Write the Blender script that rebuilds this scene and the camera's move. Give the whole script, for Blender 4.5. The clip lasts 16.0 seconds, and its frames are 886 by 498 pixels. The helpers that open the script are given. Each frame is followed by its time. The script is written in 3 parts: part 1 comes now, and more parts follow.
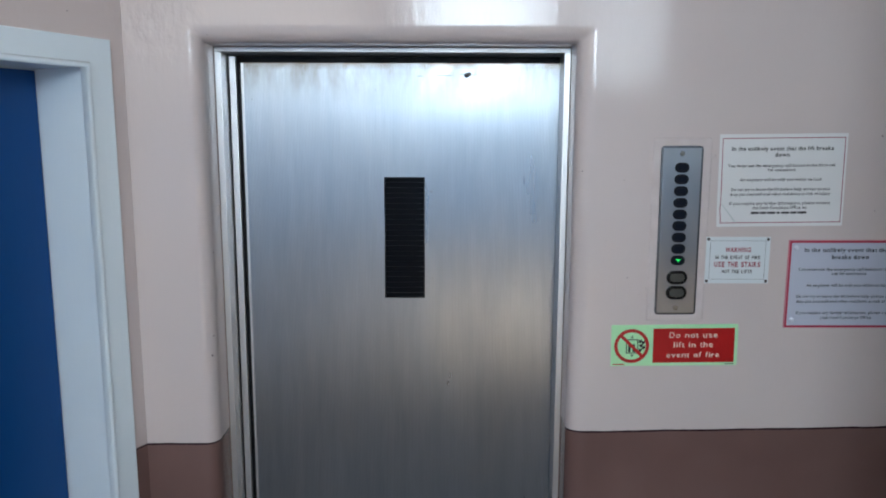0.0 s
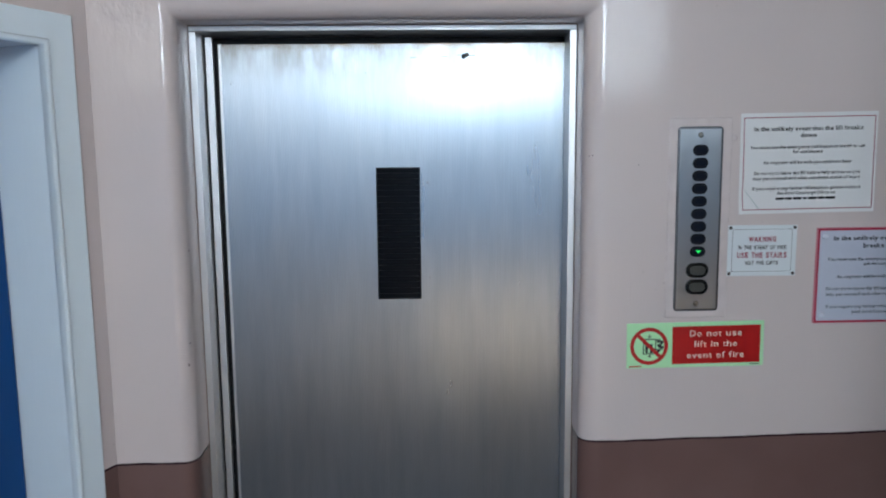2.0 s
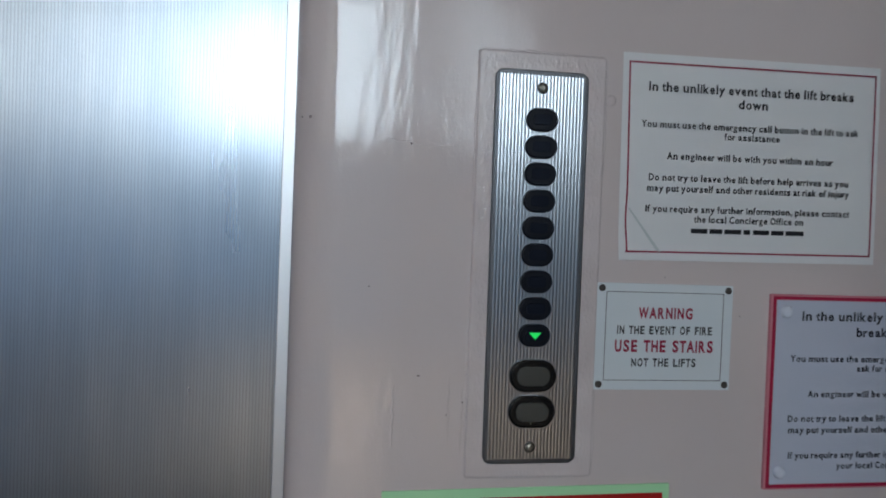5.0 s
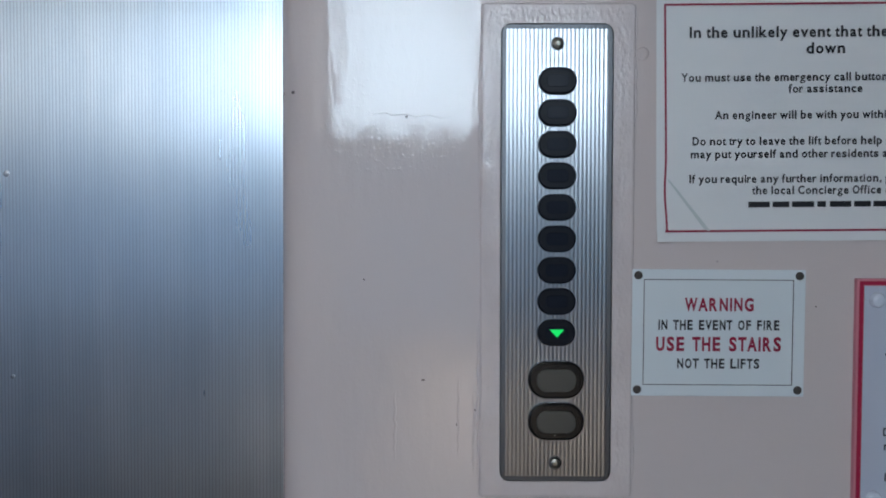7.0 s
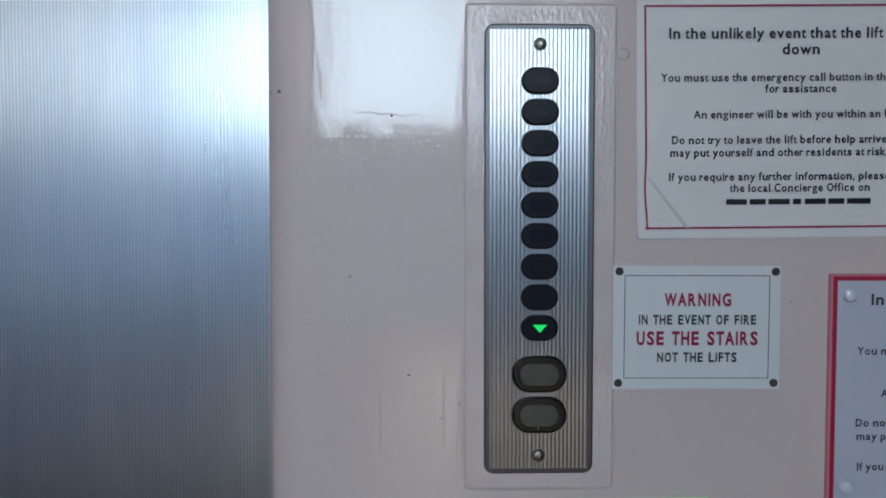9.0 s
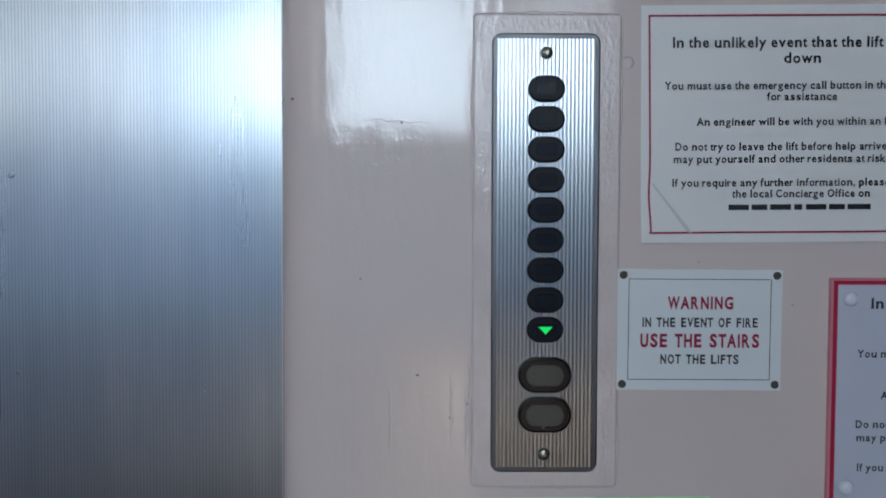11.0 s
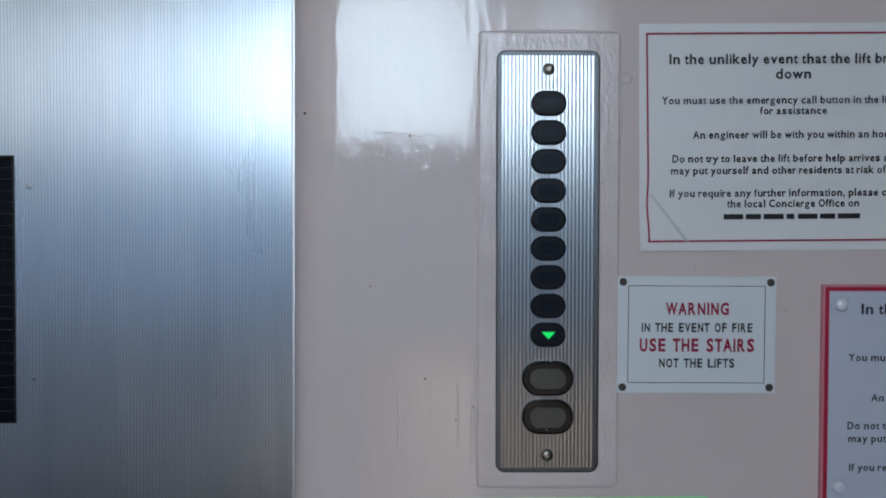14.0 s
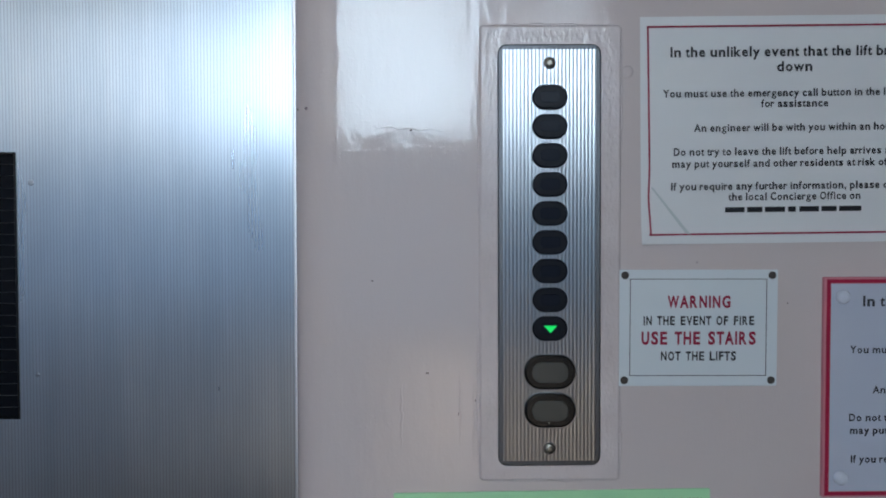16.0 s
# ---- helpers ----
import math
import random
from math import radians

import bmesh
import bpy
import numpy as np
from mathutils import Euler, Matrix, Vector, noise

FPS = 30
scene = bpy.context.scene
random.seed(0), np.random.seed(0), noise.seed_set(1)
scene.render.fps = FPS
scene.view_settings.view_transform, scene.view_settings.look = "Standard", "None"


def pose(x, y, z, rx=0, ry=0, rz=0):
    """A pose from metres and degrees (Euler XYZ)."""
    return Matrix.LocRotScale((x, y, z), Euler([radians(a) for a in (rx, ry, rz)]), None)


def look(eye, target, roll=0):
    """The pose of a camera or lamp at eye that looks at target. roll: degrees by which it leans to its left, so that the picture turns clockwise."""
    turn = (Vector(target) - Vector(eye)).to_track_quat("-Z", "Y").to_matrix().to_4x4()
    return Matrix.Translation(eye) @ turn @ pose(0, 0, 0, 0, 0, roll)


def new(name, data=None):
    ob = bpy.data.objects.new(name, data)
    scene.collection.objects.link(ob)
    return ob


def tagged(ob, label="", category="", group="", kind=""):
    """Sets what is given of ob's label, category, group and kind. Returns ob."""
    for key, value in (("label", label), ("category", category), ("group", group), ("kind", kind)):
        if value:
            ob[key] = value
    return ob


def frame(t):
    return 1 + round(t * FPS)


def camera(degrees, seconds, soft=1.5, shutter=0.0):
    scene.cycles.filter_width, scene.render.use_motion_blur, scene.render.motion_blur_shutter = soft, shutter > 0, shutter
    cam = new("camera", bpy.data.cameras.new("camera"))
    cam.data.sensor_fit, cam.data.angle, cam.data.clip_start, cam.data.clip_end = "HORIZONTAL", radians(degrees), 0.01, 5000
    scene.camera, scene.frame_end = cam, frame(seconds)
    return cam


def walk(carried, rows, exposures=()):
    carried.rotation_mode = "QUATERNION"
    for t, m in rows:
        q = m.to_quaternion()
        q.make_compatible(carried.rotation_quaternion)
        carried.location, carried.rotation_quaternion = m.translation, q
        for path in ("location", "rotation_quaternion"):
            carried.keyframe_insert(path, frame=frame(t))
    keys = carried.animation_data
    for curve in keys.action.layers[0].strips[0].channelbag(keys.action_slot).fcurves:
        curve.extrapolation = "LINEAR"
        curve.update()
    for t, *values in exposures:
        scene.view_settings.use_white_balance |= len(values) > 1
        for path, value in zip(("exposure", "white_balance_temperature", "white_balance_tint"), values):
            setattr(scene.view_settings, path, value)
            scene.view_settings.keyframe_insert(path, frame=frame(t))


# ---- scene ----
cam = camera(62.2, 16.0, 1.9, 0.5)
PATH = [
    (0, (0.262, -1.669, 1.83), (0.263, 0.307, 1.522), 0.2),
    (0.5, (0.27, -1.652, 1.823), (0.265, 0.325, 1.521), 0.3),
    (1, (0.261, -1.639, 1.818), (0.279, 0.338, 1.516), 0.6),
    (1.5, (0.239, -1.615, 1.797), (0.306, 0.362, 1.502), 0.2),
    (2, (0.234, -1.53, 1.76), (0.274, 0.453, 1.497), -0.5),
    (2.5, (0.23, -1.395, 1.714), (0.27, 0.598, 1.556), -0.2),
    (3, (0.241, -1.236, 1.658), (0.426, 0.755, 1.619), 0.2),
    (3.5, (0.274, -1.064, 1.658), (0.699, 0.891, 1.655), 0.2),
    (4, (0.4, -0.897, 1.642), (0.854, 1.051, 1.653), 0.9),
    (4.2, (0.449, -0.847, 1.647), (0.896, 1.102, 1.631), 1.3),
    (6.5, (0.707, -0.622, 1.638), (0.709, 1.377, 1.573), 0.7),
    (7, (0.708, -0.627, 1.637), (0.7, 1.372, 1.572), 0.3),
    (7.5, (0.709, -0.63, 1.637), (0.72, 1.369, 1.568), 0.1),
    (8, (0.709, -0.631, 1.636), (0.73, 1.367, 1.562), 0.2),
    (8.5, (0.711, -0.634, 1.635), (0.735, 1.365, 1.564), 0.3),
    (9, (0.708, -0.637, 1.64), (0.741, 1.361, 1.559), 0.2),
    (11.5, (0.707, -0.662, 1.643), (0.712, 1.337, 1.571), 0.5),
    (12, (0.702, -0.672, 1.644), (0.706, 1.327, 1.579), 0.7),
    (12.5, (0.701, -0.677, 1.644), (0.703, 1.322, 1.582), 0.6),
    (13, (0.697, -0.679, 1.643), (0.705, 1.32, 1.588), 0.6),
    (13.5, (0.699, -0.68, 1.643), (0.712, 1.319, 1.591), 0.4),
    (14, (0.699, -0.679, 1.641), (0.717, 1.32, 1.593), 0.3),
    (14.5, (0.698, -0.678, 1.641), (0.721, 1.321, 1.587), 0.2),
    (15, (0.698, -0.678, 1.642), (0.722, 1.321, 1.583), 0.1),
    (15.5, (0.699, -0.678, 1.64), (0.717, 1.321, 1.584), 0.0),
    (16, (0.698, -0.68, 1.641), (0.714, 1.319, 1.578), -0.0),
]
EXPOSURES = [(0.0, 0.06, 6320, 10), (2.5, -0.03, 6250, 10), (3.0, -0.28, 6320, 10), (3.5, -0.54, 6480, 10), (4.2, -0.64, 6480, 10), (6.5, -0.34, 6080, 10), (9.0, -0.35, 6080, 10), (16.0, -0.37, 6080, 10)]
walk(cam, [(t, look(eye, target, roll)) for t, eye, target, roll in PATH], EXPOSURES)

BACK, FAN_X = -3.3, 0.50          # back wall, and the middle of its fanlight
FLUTE = 0.00008                    # depth of the leaf's fluting

# ---- world and light ----
world = bpy.data.worlds.new("world")
scene.world = world
world.use_nodes = True
wn = world.node_tree.nodes
sky = wn.new("ShaderNodeTexSky")
sky.sky_type, sky.sun_disc, sky.sun_elevation, sky.sun_rotation = "NISHITA", False, radians(25), radians(150)
world.node_tree.links.new(sky.outputs[0], wn["Background"].inputs[0])
wn["Background"].inputs[1].default_value = 0.1


def area_lamp(name, m, sx, sy, watts, colour):
    data = bpy.data.lights.new(name, "AREA")
    data.shape, data.size, data.size_y, data.energy, data.color = "RECTANGLE", sx, sy, watts, colour
    ob = new(name, data)
    ob.matrix_world = m
    return ob


# daylight in the opening of the fanlight over the glazed door behind the camera
area_lamp("fanlight_daylight", look((FAN_X, BACK + 0.10, 2.51), (FAN_X, 3, 2.3)), 0.78, 0.78, 32, (0.77, 0.91, 1.0))


# ---- materials ----
def material(name, colour, rough=0.5, metal=0.0, **more):
    m = bpy.data.materials.new(name)
    m.use_nodes = True
    b = m.node_tree.nodes["Principled BSDF"]
    b.inputs["Base Color"].default_value = (*colour, 1)
    b.inputs["Roughness"].default_value = rough
    b.inputs["Metallic"].default_value = metal
    for key, value in more.items():
        b.inputs[key.replace("_", " ")].default_value = value
    return m


def node(m, kind, **values):
    n = m.node_tree.nodes.new(kind)
    for key, value in values.items():
        n.inputs[key.replace("_", " ")].default_value = value
    return n


def link(m, a, b):
    m.node_tree.links.new(a, b)


def coords(m, scale=(1, 1, 1)):
    g = m.node_tree.nodes.new("ShaderNodeNewGeometry")
    mp = node(m, "ShaderNodeMapping", Scale=scale)
    link(m, g.outputs["Position"], mp.inputs["Vector"])
    return mp.outputs[0]


def noisy(m, scale, stretch=(1, 1, 1), detail=3.0, rough=0.5, lo=0.0, hi=1.0, a=0.35, b=0.65):
    """Noise in world space, remapped from a..b to lo..hi."""
    n = node(m, "ShaderNodeTexNoise", Scale=scale, Detail=detail, Roughness=rough)
    link(m, coords(m, stretch), n.inputs["Vector"])
    r = node(m, "ShaderNodeMapRange", From_Min=a, From_Max=b, To_Min=lo, To_Max=hi)
    link(m, n.outputs["Fac"], r.inputs["Value"])
    return r.outputs[0]


def mixed(m, fac, a, b):
    x = m.node_tree.nodes.new("ShaderNodeMix")
    x.data_type = "RGBA"
    for socket, v in ((x.inputs[0], fac), (x.inputs[6], a), (x.inputs[7], b)):
        if isinstance(v, tuple):
            socket.default_value = (*v, 1)
        elif isinstance(v, float):
            socket.default_value = v
        else:
            link(m, v, socket)
    return x.outputs[2]


def arith(m, op, a, b=0.0, c=0.0):
    x = m.node_tree.nodes.new("ShaderNodeMath")
    x.operation = op
    for socket, v in zip(x.inputs, (a, b, c)):
        if isinstance(v, (int, float)):
            socket.default_value = v
        else:
            link(m, v, socket)
    return x.outputs[0]


def shader(m):
    return m.node_tree.nodes["Principled BSDF"]


def bumps(m, *layers):
    """layers of (height socket, metres); chained."""
    last = None
    for height, dist in layers:
        b = node(m, "ShaderNodeBump", Strength=1.0, Distance=dist)
        link(m, height, b.inputs["Height"])
        if last is not None:
            link(m, last, b.inputs["Normal"])
        last = b.outputs[0]
    link(m, last, shader(m).inputs["Normal"])


def wall_paint():
    """Old gloss paint: mauve-cream above, brown below, a thin dark line between; brush marks and runs."""
    m = material("gloss_wall_paint", (0.6, 0.5, 0.5), 0.16)
    g = m.node_tree.nodes.new("ShaderNodeNewGeometry")
    xyz = m.node_tree.nodes.new("ShaderNodeSeparateXYZ")
    link(m, g.outputs["Position"], xyz.inputs[0])
    right = arith(m, "GREATER_THAN", xyz.outputs[0], 0.14)
    level = arith(m, "ADD", arith(m, "MULTIPLY", right, 0.022), 1.094)
    level = arith(m, "ADD", level, arith(m, "MULTIPLY", arith(m, "MULTIPLY", xyz.outputs[0], 0.020), right))
    level = arith(m, "ADD", level, noisy(m, 6, lo=-0.0012, hi=0.0012))
    over = arith(m, "SUBTRACT", xyz.outputs[2], level)
    upper = mixed(m, noisy(m, 2.2, lo=0.0, hi=1.0, a=0.15, b=0.85), (0.606, 0.526, 0.516), (0.641, 0.562, 0.550))
    spots = noisy(m, 55, detail=1, lo=0.0, hi=1.0, a=0.80, b=0.815)
    upper = mixed(m, spots, upper, (0.30, 0.25, 0.25))
    lower = mixed(m, noisy(m, 3.0), (0.150, 0.088, 0.080), (0.185, 0.112, 0.102))
    col = mixed(m, arith(m, "GREATER_THAN", over, 0.0), lower, upper)
    edge = arith(m, "LESS_THAN", arith(m, "ABSOLUTE", over), arith(m, "ADD", noisy(m, 30, lo=0.0006, hi=0.0016), 0.0012))
    col = mixed(m, edge, col, (0.03, 0.016, 0.022))
    link(m, col, shader(m).inputs["Base Color"])
    link(m, noisy(m, 8, lo=0.06, hi=0.11), shader(m).inputs["Roughness"])
    shader(m).inputs["Specular IOR Level"].default_value = 0.46
    away = m.node_tree.nodes.new("ShaderNodeVectorMath")
    away.operation = "DISTANCE"
    away.inputs[1].default_value = (-0.37, 0.0, 2.085)
    link(m, g.outputs["Position"], away.inputs[0])
    near = node(m, "ShaderNodeMapRange", From_Min=0.03, From_Max=0.13, To_Min=1.0, To_Max=0.0)
    link(m, away.outputs["Value"], near.inputs["Value"])
    lumps = arith(m, "MULTIPLY", near.outputs[0], noisy(m, 34, (1, 1, 0.6), 3, lo=0.0, hi=1.0, a=0.35, b=0.65))
    bumps(m, (noisy(m, 7, (1, 1, 0.5), 2, lo=0.0, hi=1.0, a=0.0, b=1.0), 0.0008),
          (lumps, 0.0024),
          (noisy(m, 26, (1, 1, 0.3), 2, lo=0.0, hi=1.0, a=0.0, b=1.0), 0.0004),
          (noisy(m, 75, (1, 1, 0.35), 3, lo=0.0, hi=1.0, a=0.0, b=1.0), 0.00044),
          (noisy(m, 330, (1, 1, 0.8), 1, lo=0.0, hi=1.0, a=0.55, b=0.8), 0.00006))
    return m


def plate_paint():
    m = material("thick_gloss_paint", (0.61, 0.53, 0.525), 0.08)
    link(m, mixed(m, noisy(m, 20), (0.59, 0.513, 0.508), (0.65, 0.575, 0.568)), shader(m).inputs["Base Color"])
    bumps(m, (noisy(m, 60, (1, 1, 0.35), 3, a=0.2, b=0.8), 0.0005), (noisy(m, 300, (1, 1, 0.6), 2, a=0.4, b=0.8), 0.0003))
    return m


def steel(name, tint=(0.56, 0.58, 0.60), lo=0.2, hi=0.36, worn=True, grain=0.0, unevenness=0.0003):
    """Stainless steel with fine vertical wipe marks and tarnish; worn adds rusty staining along the head of the leaf."""
    m = material(name, tint, 0.3, 1.0)
    col = mixed(m, noisy(m, 9, (1.6, 1.6, 0.40), 3, 0.5, a=0.15, b=0.85), tint, tuple(c * 0.90 for c in tint))
    col = mixed(m, noisy(m, 4.5, (1.3, 1.3, 0.6), 3, 0.5, lo=0.0, hi=0.35, a=0.3, b=0.8), col, (tint[1], tint[1] * 0.99, tint[1] * 0.95))
    rough = noisy(m, 10, (1.5, 1.5, 0.30), 3, 0.5, lo=lo, hi=hi, a=0.15, b=0.85)
    if worn:
        g = m.node_tree.nodes.new("ShaderNodeNewGeometry")
        xyz = m.node_tree.nodes.new("ShaderNodeSeparateXYZ")
        link(m, g.outputs["Position"], xyz.inputs[0])
        head = node(m, "ShaderNodeMapRange", From_Min=1.895, From_Max=1.985, To_Min=0.0, To_Max=1.0)
        link(m, xyz.outputs[2], head.inputs["Value"])
        blot = noisy(m, 17, (1.5, 1, 0.45), 4, 0.6, lo=0.0, hi=1.0, a=0.38, b=0.66)
        stain = arith(m, "MULTIPLY", head.outputs[0], blot)
        col = mixed(m, noisy(m, 60, (1.5, 1, 0.06), 3, lo=0.0, hi=0.10, a=0.5, b=0.75), col, (0.40, 0.39, 0.37))
        col = mixed(m, noisy(m, 13, (2.6, 1, 0.30), 5, 0.65, lo=0.0, hi=0.75, a=0.25, b=0.85), col, (0.27, 0.33, 0.40))
        col = mixed(m, stain, col, (0.25, 0.235, 0.20))
        rim = node(m, "ShaderNodeMapRange", From_Min=1.984, From_Max=2.000, To_Min=0.0, To_Max=1.0)
        link(m, xyz.outputs[2], rim.inputs["Value"])
        col = mixed(m, arith(m, "MULTIPLY", rim.outputs[0], noisy(m, 26, (1.3, 1, 0.8), 3, lo=0.2, hi=1.0, a=0.3, b=0.65)), col, (0.16, 0.105, 0.06))
        buffed = node(m, "ShaderNodeMapRange", From_Min=0.210, From_Max=0.219, To_Min=0.045, To_Max=0.0)
        link(m, xyz.outputs[0], buffed.inputs["Value"])
        rough = arith(m, "ADD", rough, buffed.outputs[0])
        rough = arith(m, "ADD", rough, arith(m, "MULTIPLY", stain, 0.16))
    if grain:
        # brushed and fluted upright: highlights spread sideways
        tangent = m.node_tree.nodes.new("ShaderNodeTangent")
        tangent.direction_type, tangent.axis = "RADIAL", "Z"
        link(m, tangent.outputs[0], shader(m).inputs["Tangent"])
        shader(m).inputs["Anisotropic"].default_value = grain
    link(m, col, shader(m).inputs["Base Color"])
    link(m, rough, shader(m).inputs["Roughness"])
    bumps(m, (noisy(m, 3.5, (1, 1, 0.5), 2, a=0.0, b=1.0), 0.0007), (noisy(m, 14, (1, 1, 0.40), 1, a=0.0, b=1.0), unevenness))
    return m


def satin(name, colour, other, rough=0.35, scale=6.0, bump=0.0003):
    m = material(name, colour, rough)
    link(m, mixed(m, noisy(m, scale, detail=2, a=0.1, b=0.9), colour, other), shader(m).inputs["Base Color"])
    link(m, noisy(m, scale * 2.3, lo=rough * 0.94, hi=rough * 1.06, a=0.1, b=0.9), shader(m).inputs["Roughness"])
    bumps(m, (noisy(m, 90, (1, 1, 0.15), 3, a=0.2, b=0.8), bump))
    return m


def glowing(name, colour, strength):
    m = material(name, (0, 0, 0), 0.6)
    shader(m).inputs["Emission Color"].default_value = (*colour, 1)
    shader(m).inputs["Emission Strength"].default_value = strength
    return m


WALL = wall_paint()
PLATE = plate_paint()
LEAF = steel("fluted_stainless_steel", (0.485, 0.545, 0.605), 0.255, 0.325, grain=0.72, unevenness=0.00008)
# darker copy of the leaf steel: the grooves' shade is in its colour
GROOVE = steel("shaded_groove_steel", (0.345, 0.385, 0.43), 0.38, 0.48, worn=False, grain=0.6)
ARCH = steel("architrave_steel", (0.70, 0.71, 0.73), 0.38, 0.48, worn=False)
PANEL = steel("panel_steel", (0.345, 0.365, 0.39), 0.28, 0.36, worn=False, grain=0.7)
# panel steel toned down: the bevel's shade is put into this colour
PANEL_RIM = steel("shaded_rim_steel", (0.13, 0.135, 0.148), 0.38, 0.48, worn=False)
# near-black that stands in for shade in gaps, the key hole and the shaft
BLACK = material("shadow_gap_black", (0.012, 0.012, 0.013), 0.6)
BUTTON = material("black_button_plastic", (0.005, 0.0065, 0.012), 0.38, Specular_IOR_Level=0.14)
WINDOW = material("smoked_indicator_plastic", (0.010, 0.013, 0.022), 0.22, Specular_IOR_Level=0.10)
BEZEL = material("black_bezel_plastic", (0.006, 0.006, 0.006), 0.25, Specular_IOR_Level=0.3)
LENS = material("smoked_lens_plastic", (0.056, 0.056, 0.050), 0.32)
GREEN = glowing("green_lamp", (0.02, 1.0, 0.16), 0.95)
BLUE = satin("blue_door_gloss", (0.002, 0.050, 0.19), (0.0021, 0.051, 0.193), 0.35, 3)
shader(BLUE).inputs["Specular IOR Level"].default_value = 0.3
TRIM = satin("pale_gloss_trim", (0.76, 0.86, 0.93), (0.765, 0.864, 0.931), 0.26, 4)
CEILING = satin("ceiling_paint", (0.78, 0.63, 0.42), (0.80, 0.66, 0.45), 0.7, 3)
FLOOR = satin("vinyl_floor", (0.050, 0.038, 0.034), (0.075, 0.055, 0.05), 0.35, 12)
GLASS = material("dark_wired_glass", (0.005, 0.006, 0.009), 0.16, Specular_IOR_Level=0.10)
WIRE = material("glass_wire", (0.11, 0.115, 0.12), 0.5, 0.6)
PAPER = satin("notice_paper", (0.71, 0.71, 0.72), (0.74, 0.745, 0.75), 0.42, 9, 0.0002)
PAPER_BLUE = satin("acrylic_notice", (0.50, 0.53, 0.64), (0.54, 0.57, 0.67), 0.12, 9, 0.0001)
ENGRAVED = satin("engraved_laminate", (0.66, 0.71, 0.74), (0.69, 0.73, 0.76), 0.30, 12, 0.0001)
RED = material("notice_red", (0.28, 0.004, 0.040), 0.4)
RED_EDGE = material("acrylic_red_edge", (0.40, 0.03, 0.07), 0.2)
PINK_EDGE = material("acrylic_pink_edge", (0.60, 0.22, 0.27), 0.2)
INK = material("printed_ink", (0.010, 0.010, 0.014), 0.5)
INK_BLUE = material("printed_ink_on_acrylic", (0.012, 0.012, 0.022), 0.3)
SIGN_RED = satin("sign_red", (0.42, 0.010, 0.010), (0.47, 0.014, 0.013), 0.35, 20, 0.0001)
GLOW_GREEN = satin("luminous_sign_vinyl", (0.42, 0.78, 0.44), (0.46, 0.81, 0.47), 0.4, 15, 0.0001)
SIGN_TEXT = material("sign_lettering", (0.74, 0.68, 0.58), 0.4)
STANDOFF = material("clear_standoff_cap", (0.62, 0.65, 0.74), 0.12)
SCREW = steel("screw_steel", (0.30, 0.29, 0.25), 0.3, 0.4, worn=False)
SEALANT = satin("dirty_sealant", (0.16, 0.12, 0.10), (0.26, 0.21, 0.19), 0.6, 14)
CHIP = material("chipped_undercoat", (0.17, 0.13, 0.125), 0.6)
GRIME = material("grime", (0.055, 0.045, 0.04), 0.7)
OUTSIDE = glowing("overcast_sky", (0.75, 0.88, 1.0), 6.0)
DISTANCE = glowing("hazy_distance", (0.42, 0.66, 0.95), 1.25)
PALE_SKY = glowing("dull_sky", (1.0, 0.98, 0.93), 3.0)
SHADED = glowing("shaded_distance", (0.47, 0.68, 1.0), 0.90)
SHADED_LOW = glowing("shaded_ground", (0.47, 0.68, 1.0), 0.30)
GROUND_LIGHT = glowing("sunlit_distance", (1.0, 0.77, 0.54), 1.8)
# emission for the added panel that makes the warm reflection
WARM_GLOW = glowing("warm_glow", (1.0, 0.80, 0.62), 11.0)


# ---- mesh helpers ----
def part(name, bm, mat, parent=None, label="", smooth=False, m=None):
    me = bpy.data.meshes.new(name)
    bmesh.ops.recalc_face_normals(bm, faces=bm.faces)
    bm.to_mesh(me)
    bm.free()
    me.materials.append(mat)
    if smooth:
        me.polygons.foreach_set("use_smooth", [True] * len(me.polygons))
    ob = new(name, me)
    if parent is not None:
        ob.parent = parent
    elif m is not None:
        ob.matrix_world = m
    return tagged(ob, label)


def thing(name, m, label, category, group="", kind=""):
    ob = new(name)
    ob.empty_display_size = 0.05
    ob.matrix_world = m
    return tagged(ob, label, category, group, kind)


def box(x0, x1, y0, y1, z0, z1, bevel=0.0, segments=2, bm=None):
    bm = bm or bmesh.new()
    c = ((x0 + x1) / 2, (y0 + y1) / 2, (z0 + z1) / 2)
    geo = bmesh.ops.create_cube(bm, size=1.0, matrix=Matrix.LocRotScale(c, None, (abs(x1 - x0), abs(y1 - y0), abs(z1 - z0))))
    if bevel:
        edges = list({e for v in geo["verts"] for e in v.link_edges})
        bmesh.ops.bevel(bm, geom=edges, offset=bevel, segments=segments, affect="EDGES", profile=0.6)
    return bm


def outline(w, h, r, n=6):
    """Rounded rectangle round the origin in x and z."""
    pts = []
    for cx, cz, a0 in ((w / 2 - r, h / 2 - r, 0), (-w / 2 + r, h / 2 - r, 90), (-w / 2 + r, -h / 2 + r, 180), (w / 2 - r, -h / 2 + r, 270)):
        for i in range(n + 1):
            a = radians(a0 + 90 * i / n)
            pts.append((cx + r * math.cos(a), cz + r * math.sin(a)))
    return pts


def loops(rings, bm=None, cap=True):
    """Skin closed rings of (x, y, z); caps the last one."""
    bm = bm or bmesh.new()
    made = [[bm.verts.new(p) for p in ring] for ring in rings]
    for a, b in zip(made, made[1:]):
        for i in range(len(a)):
            j = (i + 1) % len(a)
            bm.faces.new((a[i], a[j], b[j], b[i]))
    if cap:
        bm.faces.new(made[-1])
    return bm


